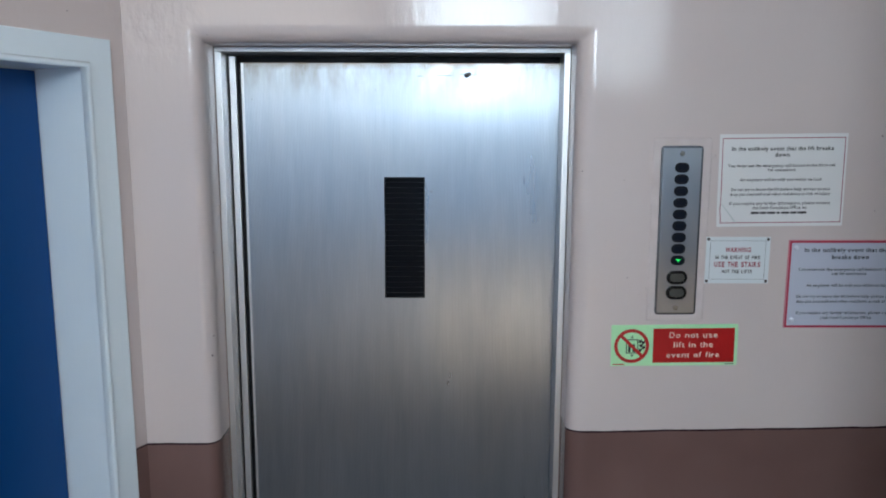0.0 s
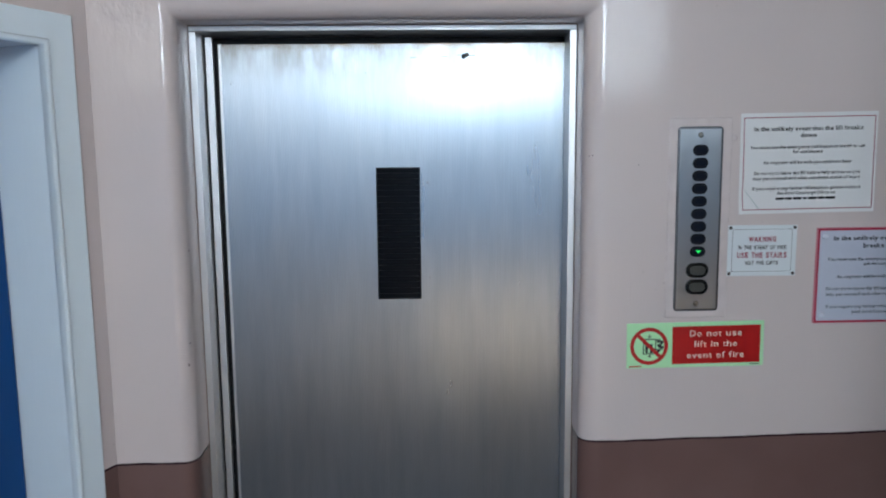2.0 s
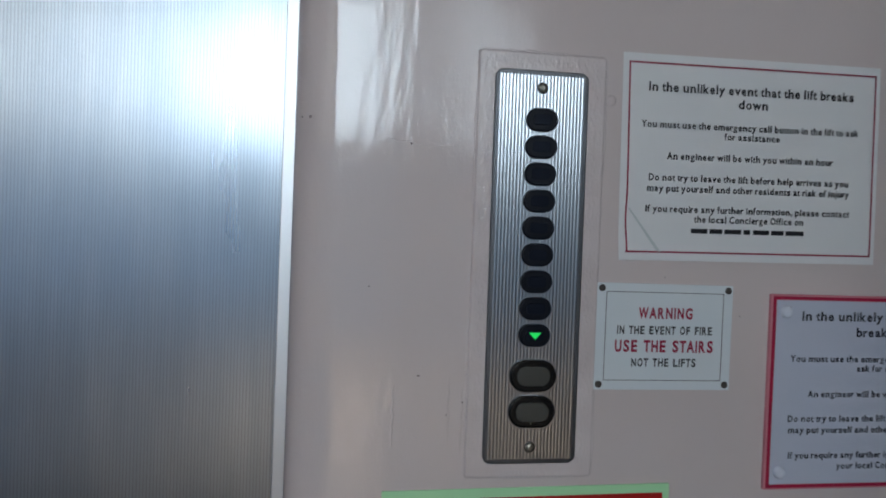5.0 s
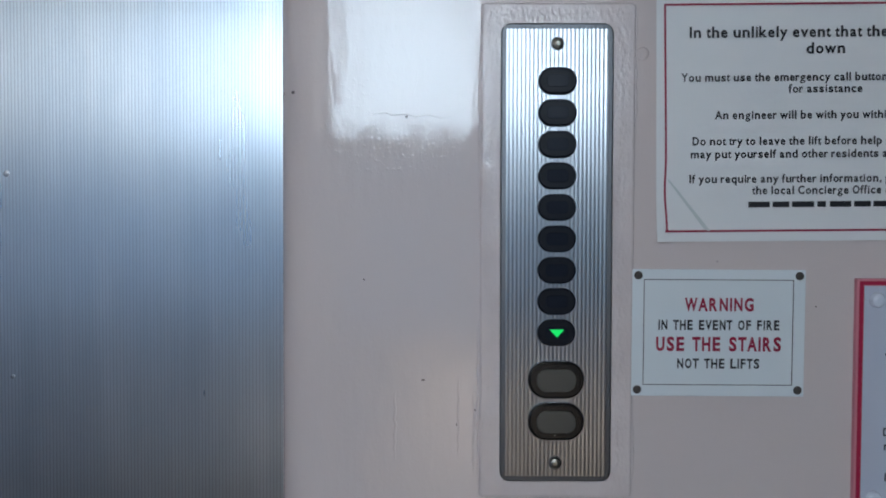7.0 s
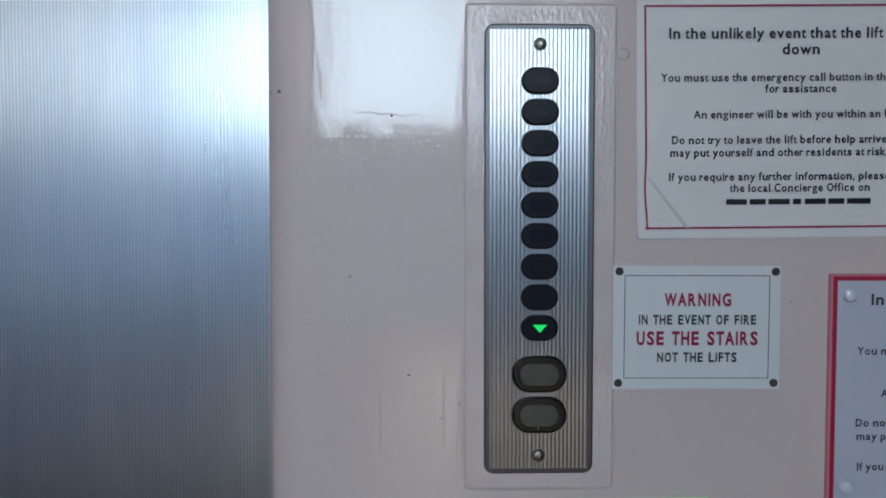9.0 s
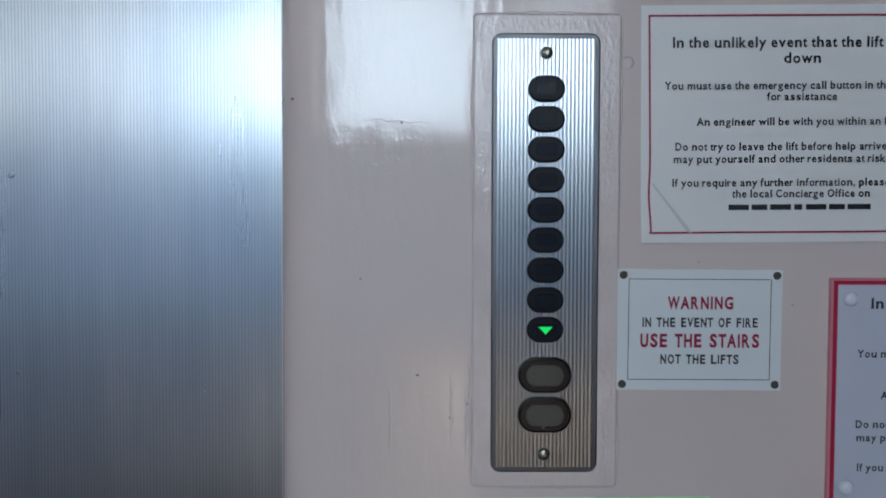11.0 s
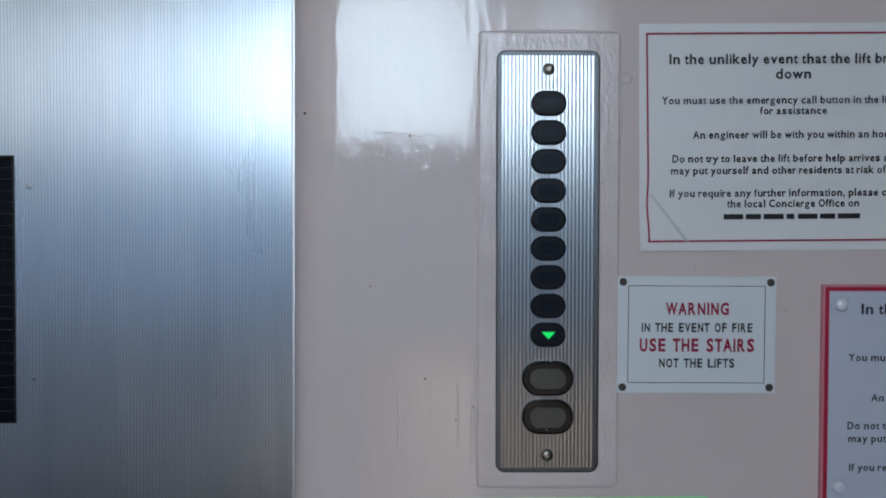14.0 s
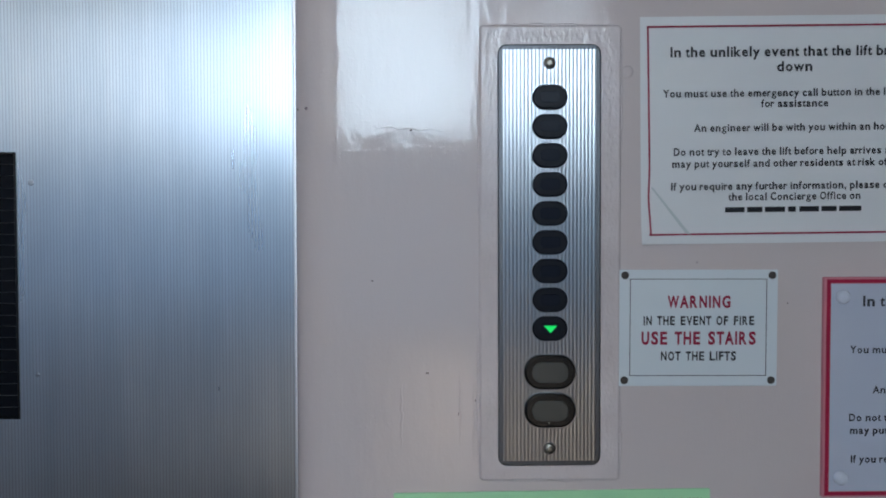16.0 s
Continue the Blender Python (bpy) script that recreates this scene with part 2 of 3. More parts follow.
def slab(w, h, r, depth, edge=0.001, cx=0.0, cz=0.0, y=0.0, n=6, bm=None):
    """A rounded plate whose back lies at y and whose front stands depth nearer the room (-y)."""
    rings = []
    for inset, d in ((0, 0), (0, depth - edge), (edge * 0.35, depth - edge * 0.3), (edge, depth)):
        rings.append([(cx + px, y - d, cz + pz) for px, pz in outline(w - 2 * inset, h - 2 * inset, max(r - inset, 0.0002), n)])
    return loops(rings, bm)


def ring_frame(w, h, t, y0, y1, cx=0.0, cz=0.0, wave=0.0):
    """A flat rectangular line of width t, w by h outside, from y0 to y1."""
    bm = bmesh.new()
    for x0, x1, z0, z1 in ((-w / 2, w / 2, h / 2 - t, h / 2), (-w / 2, w / 2, -h / 2, -h / 2 + t), (-w / 2, -w / 2 + t, -h / 2 + t, h / 2 - t), (w / 2 - t, w / 2, -h / 2 + t, h / 2 - t)):
        box(cx + x0, cx + x1, y0, y1, cz + z0, cz + z1, bm=bm)
    return bm


def disc(r, depth, cx=0.0, cz=0.0, y=0.0, n=20, dome=0.3, bm=None):
    rings = []
    for k, d in ((1, 0), (1, depth * (1 - dome)), (0.8, depth * (1 - dome * 0.35)), (0.35, depth)):
        rings.append([(cx + r * k * math.cos(2 * math.pi * i / n), y - d, cz + r * k * math.sin(2 * math.pi * i / n)) for i in range(n)])
    return loops(rings, bm)


ADVANCE = {}
for letters, units in (("ijl.,I ", 278), ("ft", 333), ("r", 389), ("z", 500), ("aceksvxyJ", 556), ("bdghnopquFLTZ", 611), ("EPSVXY", 667),
                       ("ABCDHKNRU", 722), ("GOQ", 778), ("w", 778), ("M", 833), ("m", 889), ("W", 944)):
    for letter in letters:
        ADVANCE[letter] = units / 1000
TIGHT = "ftrvwyxkzAVWYTXLJ"              # letters that nearly fill their advance
GLYPHS = {}


def glyph(letter, bold):
    """Vertices (across 0 to 1, up) and faces of one letter of the built-in font."""
    key = (letter, bold)
    if key not in GLYPHS:
        cu = bpy.data.curves.new("glyph", "FONT")
        cu.body, cu.size, cu.resolution_u, cu.offset = letter, 1.0, 3, min(bold, 0.010) if letter == "g" else bold
        tmp = new("glyph_tmp", cu)
        bpy.context.view_layer.update()
        me = bpy.data.meshes.new_from_object(tmp.evaluated_get(bpy.context.evaluated_depsgraph_get()))
        bpy.data.objects.remove(tmp)
        x = [v.co.x for v in me.vertices]
        lo, hi = min(x), max(x)
        GLYPHS[key] = ([((v.co.x - lo) / (hi - lo), v.co.y) for v in me.vertices], [tuple(p.vertices) for p in me.polygons])
        bpy.data.meshes.remove(me)
    return GLYPHS[key]


def lettering(name, words, x, z, width, height, y, mat, parent, bold=0.0, track=0.0, gap=0.0):
    """One centred line of words as a mesh, its capitals height tall and the line width wide, spaced like a plain grotesque face."""
    spots, pen = [], 0.0
    for letter in words:
        a = ADVANCE[letter]
        if letter != " ":
            side = 0.012 if letter in TIGHT else 0.062
            spots.append((letter, pen + side, a - 2 * side))
        pen += a + track + (gap if letter == " " else 0.0)
    first, last = spots[0][1], spots[-1][1] + spots[-1][2]
    k, up = width / (last - first), height / 0.73
    verts, faces = [], []
    for letter, start, w in spots:
        pts, polys = glyph(letter, bold)
        base = len(verts)
        verts += [(x - width / 2 + (start - first + px * w) * k, y, z + pz * up) for px, pz in pts]
        faces += [tuple(base + i for i in p) for p in polys]
    me = bpy.data.meshes.new(name)
    me.from_pydata(verts, [], faces)
    me.materials.append(mat)
    ob = new(name, me)
    ob.parent = parent
    return ob


# ---- lift wall with its rounded opening ----
L, R, TOP = -0.276, 0.562, 2.032      # the opening at the architrave
ROUND, ROUND_DEEP, SETBACK = 0.032, 0.034, 0.104
CORNER_X = -0.452                      # inner corner with the splayed wall
RIGHT, CEIL = 2.3, 3.05
BLOCK_X, BLOCK_Y = 1.06, -1.05           # unseen wall added beside the glazed door to block light


def lift_wall():
    """Flat plaster with a bull-nosed opening: flat part, quarter round, short straight return."""
    bm = bmesh.new()
    prof = [(ROUND + 0.016, 0.0), (ROUND + 0.002, 0.0)]
    for i in range(0, 17):
        a = radians(90 * i / 16)
        prof.append((ROUND - ROUND * math.sin(a), ROUND_DEEP - ROUND_DEEP * math.cos(a)))
    prof += [(0.0, SETBACK), (0.0, 0.26)]

    def path(off, y):
        """Open loop up the left side, round the two top corners, down the right side."""
        r = 0.003 + 0.35 * off
        left, right, head = L - 0.88 * off, R + 1.34 * off, TOP + 1.15 * off
        pts = [(left, y, 0.0)]
        for i in range(9):
            a = radians(180 - 90 * i / 8)
            pts.append((left + r + r * math.cos(a), y, head - r + r * math.sin(a)))
        for i in range(9):
            a = radians(90 - 90 * i / 8)
            pts.append((right - r + r * math.cos(a), y, head - r + r * math.sin(a)))
        pts.append((right, y, 0.0))
        return pts

    rows = [[bm.verts.new(p) for p in path(o, y)] for o, y in prof]
    for a, b in zip(rows, rows[1:]):
        for i in range(len(a) - 1):
            bm.faces.new((a[i], a[i + 1], b[i + 1], b[i]))
    rim = rows[0]
    tl, tr = bm.verts.new((CORNER_X, 0, CEIL)), bm.verts.new((RIGHT, 0, CEIL))
    bl, br = bm.verts.new((CORNER_X, 0, 0)), bm.verts.new((RIGHT, 0, 0))
    bm.faces.new((bl, rim[0], rim[1], tl))
    bm.faces.new((rim[-1], br, tr, rim[-2]))
    for i in range(1, 9):
        bm.faces.new((rim[i], rim[i + 1], tl))
    bm.faces.new((rim[9], rim[10], tr, tl))
    for i in range(10, 18):
        bm.faces.new((rim[i], rim[i + 1], tr))
    ob = part("wall_north", bm, WALL)
    for p in ob.data.polygons:
        p.use_smooth = True
    ob.data.set_sharp_from_angle(angle=radians(40))
    tagged(ob, "gloss-painted plaster wall, mauve above brown, bull-nosed round the lift", "wall", kind="structure")
    return ob


lift_wall()


def plain(name, bm, mat, label, category, m=None):
    return tagged(part(name, bm, mat, None, m=m), label, category, kind="structure")


# the shaft behind the leaf, its darkness put into the colour
shaft = bmesh.new()
for b in ((-0.45, 0.75, 1.2, 1.25, 0, 2.5), (-0.50, -0.45, 0.27, 1.25, 0, 2.5), (0.75, 0.80, 0.27, 1.25, 0, 2.5), (-0.5, 0.8, 0.27, 1.25, 2.5, 2.55)):
    box(*b, bm=shaft)
plain("shaft_wall", shaft, BLACK, "lift shaft behind the landing door, coloured black for its darkness", "wall")

# splayed wall with the blue door; its own axes: x along the wall away from the corner, y into the room
SPLAY = pose(CORNER_X, 0, 0, 0, 0, -116)
REVEAL, WEST_FACE = 0.138, 0.0067
S0, S1, DOOR_TOP, SPLAY_LEN, SPLAY_D = 0.105, 0.905, 1.967, 3.2, 0.19
bm = bmesh.new()
for b in ((-0.10, S0 - 0.024, -SPLAY_D, WEST_FACE, 0, CEIL), (S1 + 0.024, SPLAY_LEN, -SPLAY_D, WEST_FACE, 0, CEIL), (S0 - 0.024, S1 + 0.024, -SPLAY_D, WEST_FACE, DOOR_TOP + 0.024, CEIL)):
    box(*b, bm=bm)
plain("wall_west", bm, WALL, "splayed gloss-painted wall round the blue door", "wall", SPLAY)
u = Vector((math.cos(radians(-116)), math.sin(radians(-116)), 0))
END = Vector((CORNER_X, 0, 0)) + u * SPLAY_LEN
plain("wall_west_far", box(END.x - 0.15, END.x, BACK, END.y, 0, CEIL), WALL, "gloss-painted side wall of the landing", "wall")
plain("wall_east", box(RIGHT, RIGHT + 0.15, BACK, 0.1, 0, CEIL), WALL, "gloss-painted end wall of the landing", "wall")
# out of view; added to keep fanlight off the right of the lift wall
plain("wall_light_block", box(BLOCK_X, BLOCK_X + 0.14, BACK, BLOCK_Y, 0, CEIL), WALL, "unseen gloss-painted wall added to dim the right of the lift wall", "wall")
plain("floor", box(END.x - 0.2, RIGHT + 0.2, BACK - 0.2, 1.3, -0.1, 0), FLOOR, "brown speckled vinyl landing floor", "floor")
plain("ceiling", box(END.x - 0.2, RIGHT + 0.2, BACK - 0.2, 0.3, CEIL, CEIL + 0.1), CEILING, "plain off-white landing ceiling", "ceiling")

# back wall: a glazed door under a fanlight, and a wide window beside it
FX0, FX1, FZ0, FZ1 = FAN_X - 0.42, FAN_X + 0.50, 2.10, 2.94
WX0, WX1, WZ0, WZ1 = END.x + 0.04, -0.28, 0.12, 2.94
bm = bmesh.new()
for b in ((END.x - 0.15, WX0, 0, CEIL), (WX0, WX1, 0, WZ0), (WX0, WX1, WZ1, CEIL), (WX1, FX0, 0, CEIL), (FX0, FX1, 2.06, FZ0), (FX0, FX1, FZ1, CEIL),
          (FX1, RIGHT + 0.15, 0, CEIL)):
    box(b[0], b[1], BACK - 0.15, BACK, b[2], b[3], bm=bm)
plain("wall_south", bm, WALL, "gloss-painted wall with glazed door, fanlight and windows", "wall")


def window(name, x0, x1, z0, z1, label, bars, transom=0.0):
    w = thing(name, pose((x0 + x1) / 2, BACK - 0.075, z0), label, "window", kind="structure")
    hw, h = (x1 - x0) / 2, z1 - z0
    part("window_frame", ring_frame(2 * hw, h, 0.035, -0.03, 0.03, 0, h / 2), TRIM, w)
    for i in range(bars):
        x = -hw + 2 * hw * (i + 1) / (bars + 1)
        part("glazing_bar", box(x - 0.012, x + 0.012, -0.02, 0.02, 0.036, h - 0.036, 0.003), TRIM, w)
    if transom:
        part("transom", box(-hw + 0.036, hw - 0.036, -0.025, 0.025, transom - z0 - 0.03, transom - z0 + 0.03, 0.003), TRIM, w)
    part("window_sill", box(-hw, hw, 0.031, 0.09, 0.001, 0.025, 0.006), TRIM, w)
    return w


window("window_1", FX0, FX1, FZ0, FZ1, "pale painted fanlight with bright overcast sky behind", 0)
window("window_2", WX0, WX1, WZ0, WZ1, "wide pale painted landing window onto shaded blue distance", 2, 2.10)
glazed = thing("door_2", pose((FX0 + FX1) / 2, BACK - 0.075, 0), "closed fully glazed landing door in a pale frame", "door", kind="structure")
part("door_frame", ring_frame(FX1 - FX0, 2.06, 0.03, -0.03, 0.03, 0, 1.03), TRIM, glazed)
part("mid_rail", box(-0.42, 0.42, -0.02, 0.02, 1.03, 1.09, 0.004), TRIM, glazed)
plain("backdrop", box(-0.2, 6, -5.05, -5, 2.42, 7), OUTSIDE, "plain overcast sky beyond the windows", "backdrop")
plain("backdrop_haze", box(-0.2, 6, -5.05, -5, 0.75, 2.419), DISTANCE, "plain hazy blue distance beyond the door", "backdrop")
plain("backdrop_low_shade", box(-0.2, 0.249, -5.05, -5, -2, 0.749), SHADED_LOW, "plain shaded ground beyond the door", "backdrop")
plain("backdrop_low", box(0.25, 6, -5.05, -5, -2, 0.749), GROUND_LIGHT, "plain sunlit distance beyond the door", "backdrop")
plain("backdrop_west_sky", box(-9, -0.201, -5.05, -5, 2.30, 7), PALE_SKY, "plain dull sky beyond the wide window", "backdrop")
plain("backdrop_shade_low", box(-9, -0.201, -5.05, -5, -2, 0.999), SHADED_LOW, "plain dark blue ground beyond the window", "backdrop")
plain("backdrop_shade", box(-9, -0.201, -5.05, -5, 1.0, 2.299), SHADED, "plain shaded blue distance beyond the window", "backdrop")
# unseen glowing panel, added for the warm streak on wall and leaf
plain("backdrop_glow_panel", box(0.77, 0.85, -3.65, -3.60, 0.24, 0.80), WARM_GLOW, "small glowing panel added beyond the door for a warm reflection", "backdrop")


# ---- blue door on the splayed wall ----
def trim_loop(profile, x0, x1, top, head=1.0):
    """A moulding run up one side, over the head and down the other; profile of (outward, proud) points."""
    bm = bmesh.new()
    rows = []
    for o, y in profile:
        rows.append([bm.verts.new(p) for p in ((x0 - o, y, 0.0), (x0 - o, y, top + o * head), (x1 + o, y, top + o * head), (x1 + o, y, 0.0))])
    for a, b in zip(rows, rows[1:]):
        for i in range(3):
            bm.faces.new((a[i], a[i + 1], b[i + 1], b[i]))
    return bm


def blue_door():
    d = thing("door_1", SPLAY, "closed blue gloss flush door in a pale painted frame", "door", kind="structure")
    part("door_leaf", box(S0 + 0.003, S1 - 0.003, -0.175, -REVEAL, 0.005, DOOR_TOP - 0.003, 0.002), BLUE, d, "deep blue gloss flush leaf")
    part("lining", box(S0 - 0.023, S0, -0.185, 0.004, 0, DOOR_TOP + 0.023, 0.001), TRIM, d)
    part("lining", box(S1, S1 + 0.023, -0.185, 0.004, 0, DOOR_TOP + 0.023, 0.001), TRIM, d)
    part("lining", box(S0 + 0.0005, S1 - 0.0005, -0.185, 0.004, DOOR_TOP, DOOR_TOP + 0.023, 0.001), TRIM, d)
    flat = ((0.010, 0.0045), (0.010, 0.016), (0.0115, 0.0175), (0.064, 0.0185), (0.0665, 0.0165), (0.067, 0.0005))
    part("architrave", trim_loop(flat, S0, S1, DOOR_TOP, 0.92), TRIM, d, "wide pale painted architrave")
    bead = ((-0.0015, 0.0042), (-0.0015, 0.020), (0.0005, 0.0235), (0.0045, 0.0250), (0.0080, 0.0235), (0.0100, 0.0190), (0.0105, 0.0175))
    part("bead", trim_loop(bead, S0, S1, DOOR_TOP), TRIM, d, "rounded inner bead", smooth=True)
    return d


blue_door()


# ---- lift landing entrance: architrave and leaf ----
FACE = 0.016                           # width of the architrave's front
JAMB = 0.163                           # depth at which the jamb ends


def lift_frame():
    f = thing("lift_frame", pose(0, 0, 0), "brushed stainless steel lift architrave set in the rounded opening", "door frame", kind="structure")
    y0 = SETBACK - 0.004
    part("jamb", box(L + 0.0005, L + FACE, y0, JAMB, 0, TOP - 0.0125, 0.0012), ARCH, f)
    part("jamb", box(R - FACE, R - 0.0005, y0, JAMB, 0, TOP - 0.0125, 0.0012), ARCH, f)
    part("head", box(L + 0.0005, R - 0.0005, y0, 0.206, TOP - 0.012, TOP - 0.0005, 0.0012), ARCH, f)
    part("rebate_strip", box(L + 0.0200, L + 0.0355, JAMB - 0.010, JAMB + 0.004, 0, TOP - 0.016, 0.001), ARCH, f, "narrow bright steel stop")
    seal = ring_frame(R - L + 0.005, 2 * TOP + 0.005, 0.0045, y0 - 0.0005, y0 + 0.004, (L + R) / 2, 0.0)
    bmesh.ops.bisect_plane(seal, geom=seal.verts[:] + seal.edges[:] + seal.faces[:], plane_co=(0, 0, 0.001), plane_no=(0, 0, -1), clear_outer=True)
    part("sealant", seal, SEALANT, f, "dirty brown sealant line")
    # black sheet closing the gap: the shade there is its colour
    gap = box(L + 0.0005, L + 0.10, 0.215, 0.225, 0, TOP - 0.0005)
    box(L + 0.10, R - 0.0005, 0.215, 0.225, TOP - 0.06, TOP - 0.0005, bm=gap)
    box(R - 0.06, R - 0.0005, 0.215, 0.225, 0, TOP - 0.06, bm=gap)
    part("shadow_gap", gap, BLACK, f, "black sheet standing in for shade behind the leaf's edge")
    return f


lift_frame()
LX0, LX1, LZ1, LY = -0.229, R - 0.012, 2.001, 0.165     # leaf
VX0, VX1, VZ0, VZ1 = 0.116, 0.217, 1.418, 1.725         # its vision panel
PITCH = 0.0037


def fluted(bm, x0, x1, z0, z1, y, pitch, amp, profile=((0.0, 0.0), (0.17, 0.16), (0.34, 0.2), (0.51, 0.16), (0.68, 0.0), (0.84, -0.8))):
    """A vertical-fluted sheet: soft ribs with narrow grooves, drawn up from z0 to z1."""
    xs = []
    k = math.floor(x0 / pitch)
    while k * pitch < x1:
        xs += [((k + f) * pitch, h) for f, h in profile if x0 < (k + f) * pitch < x1]
        k += 1
    xs = [(x0, 0.0)] + xs + [(x1, 0.0)]
    low = [bm.verts.new((x, y - amp * h, z0)) for x, h in xs]
    high = [bm.verts.new((x, y - amp * h, z1)) for x, h in xs]
    for i in range(len(xs) - 1):
        face = bm.faces.new((low[i], low[i + 1], high[i + 1], high[i]))
        # groove faces get the second, shade-toned material
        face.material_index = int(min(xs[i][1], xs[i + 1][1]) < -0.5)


def lift_door():
    d = thing("lift_door", pose(0, 0, 0), "closed fluted stainless steel lift landing door with narrow dark window", "lift door")
    bm = bmesh.new()
    for x0, x1, z0, z1 in ((LX0, VX0, 0.01, LZ1), (VX1, LX1, 0.01, LZ1), (VX0, VX1, VZ1, LZ1), (VX0, VX1, 0.01, VZ0)):
        fluted(bm, x0, x1, z0, z1, LY, PITCH, FLUTE)
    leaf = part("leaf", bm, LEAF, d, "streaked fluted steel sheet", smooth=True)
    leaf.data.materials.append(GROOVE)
    # leaf body in the same black, so its edge looks shaded
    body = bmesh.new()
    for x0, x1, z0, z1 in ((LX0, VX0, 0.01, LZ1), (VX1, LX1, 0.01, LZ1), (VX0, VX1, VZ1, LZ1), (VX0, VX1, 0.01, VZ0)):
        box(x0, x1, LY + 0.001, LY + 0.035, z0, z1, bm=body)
    part("leaf_core", body, BLACK, d, "folded edge of the leaf, coloured black as in shade")
    part("edge_strip", box(LX0 - 0.002, LX0 + 0.004, LY - 0.002, LY + 0.01, 0.01, LZ1, 0.0008), ARCH, d)
    part("glass", box(VX0, VX1, LY + 0.006, LY + 0.011, VZ0, VZ1), GLASS, d, "near-black wired glass pane")
    bm = ring_frame(VX1 - VX0, VZ1 - VZ0, 0.0022, LY - 0.0012, LY + 0.0055, (VX0 + VX1) / 2, (VZ0 + VZ1) / 2)
    part("window_bead", bm, BEZEL, d, "black rubber window edge")
    rng = random.Random(4)
    n = 23
    for i in range(1, n):
        z = VZ0 + (VZ1 - VZ0) * i / n + rng.uniform(-0.0008, 0.0008)
        sag = rng.uniform(-0.001, 0.001)
        bm = bmesh.new()
        rows = []
        for k in range(7):
            f = k / 6
            x = VX0 + 0.003 + (VX1 - VX0 - 0.006) * f
            zz = z + sag * math.sin(math.pi * f) + rng.uniform(-0.0002, 0.0002)
            rows.append([bm.verts.new((x, LY + 0.0052 + dy, zz + dz)) for dy, dz in ((0, -0.00035), (-0.0004, 0), (0, 0.00035))])
        for a, b in zip(rows, rows[1:]):
            for j in range(2):
                bm.faces.new((a[j], b[j], b[j + 1], a[j + 1]))
        part("wire", bm, WIRE, d)
    # key hole near the head, with a scratched rim
    part("key_hole", disc(0.0062, 0.0012, 0.319, 1.9725, LY - 0.0004, 18, 0.5), BLACK, d, "black release-key hole")
    part("key_smear", disc(0.0050, 0.0009, 0.3255, 1.9755, LY - 0.0003, 9, 0.3), GRIME, d, "dark scuff beside the key hole")
    for x, z, r in ((0.234, 1.690, 0.0035), (0.098, 1.938, 0.0028), (0.238, 1.470, 0.0026), (0.262, 1.9245, 0.0016), (-0.205, 1.915, 0.0026), (0.095, 1.70, 0.0018), (0.34, 1.9785, 0.0022)):
        ring = disc(r, 0.0009, x, z, LY - 0.0003, 14, 0.6)
        part("rivet", ring, PANEL, d)
    for x0, x1, z in ((0.241, 0.281, 1.9720), (0.198, 0.212, 1.9705), (0.326, 0.345, 1.9740), (0.304, 0.315, 1.9750)):
        part("scratch", box(x0, x1, LY - 0.0006, LY, z - 0.0005, z + 0.0005), GRIME, d)
    return d


lift_door()


# ---- call panel ----
PX, PZ, PW, PH = 0.8020, 1.6125, 0.0950, 0.3890


def call_panel():
    plate = slab(0.131, 0.422, 0.004, 0.0026, 0.0022)
    p = part("backing_plate", plate, PLATE, None, m=pose(0.8025, 0, 1.614, 0, -0.15, 0))
    tagged(p, "wall plate thickly overpainted in mauve gloss behind the call panel", "backing plate")
    c = thing("call_panel", pose(PX - 0.0005, -0.0025, PZ, 0, -0.25, 0), "ribbed stainless steel lift call panel with black oval buttons", "call panel")
    part("panel_rim", slab(PW, PH, 0.0085, 0.0029, 0.0014), PANEL_RIM, c, "rounded steel edge, darkened for the shade of its bevel", smooth=False)
    bm = bmesh.new()
    fluted(bm, -PW / 2 + 0.0046, PW / 2 - 0.0046, -PH / 2 + 0.0050, PH / 2 - 0.0050, -0.0031, 0.00345, 0.00023, ((0.0, 1.0), (0.125, 0.85), (0.25, 0.5), (0.375, 0.15), (0.5, 0.0), (0.625, 0.15), (0.75, 0.5), (0.875, 0.85)))
    part("ribbed_face", bm, PANEL, c, "vertical ribbed steel face", smooth=True)
    for z in (0.1770, -0.1778):
        s = part("screw", disc(0.0050, 0.0032, 0, z, -0.0032, 18, 0.9), SCREW, c)
        part("screw_recess", disc(0.0058, 0.0006, 0, z, -0.0030, 18, 0.2), PANEL_RIM, s)
    for i in range(9):
        z = 1.7583 - 0.02648 * i - PZ
        b = part("button", slab(0.0322, 0.0226, 0.0112, 0.0042, 0.0016, 0, z, -0.0028, 8), BUTTON, c, "black oval indicator")
        part("button_window", slab(0.0185, 0.0105, 0.0035, 0.0005, 0.0003, 0, z, -0.0070, 4), WINDOW, b, "smoked indicator window")
        if i == 8:
            bm = bmesh.new()
            v = [bm.verts.new(q) for q in ((-0.0062, -0.0078, z + 0.0031), (0.0064, -0.0078, z + 0.0031), (0.0002, -0.0078, z - 0.0038))]
            bm.faces.new(v)
            part("down_arrow", bm, GREEN, b, "lit green down arrow")
    for z in (1.5063 - PZ, 1.4708 - PZ):
        b = part("call_button", slab(0.0475, 0.0320, 0.0155, 0.0050, 0.0022, 0, z, -0.0028, 8), BEZEL, c, "black bezel with smoked push lens")
        part("lens", slab(0.0330, 0.0190, 0.0085, 0.0012, 0.0006, 0, z, -0.0078, 8), LENS, b, "smoked grey push lens")
    part("pip", disc(0.0007, 0.0004, -0.001, 1.4595 - PZ, -0.0076, 8), SCREW, c)
    return c


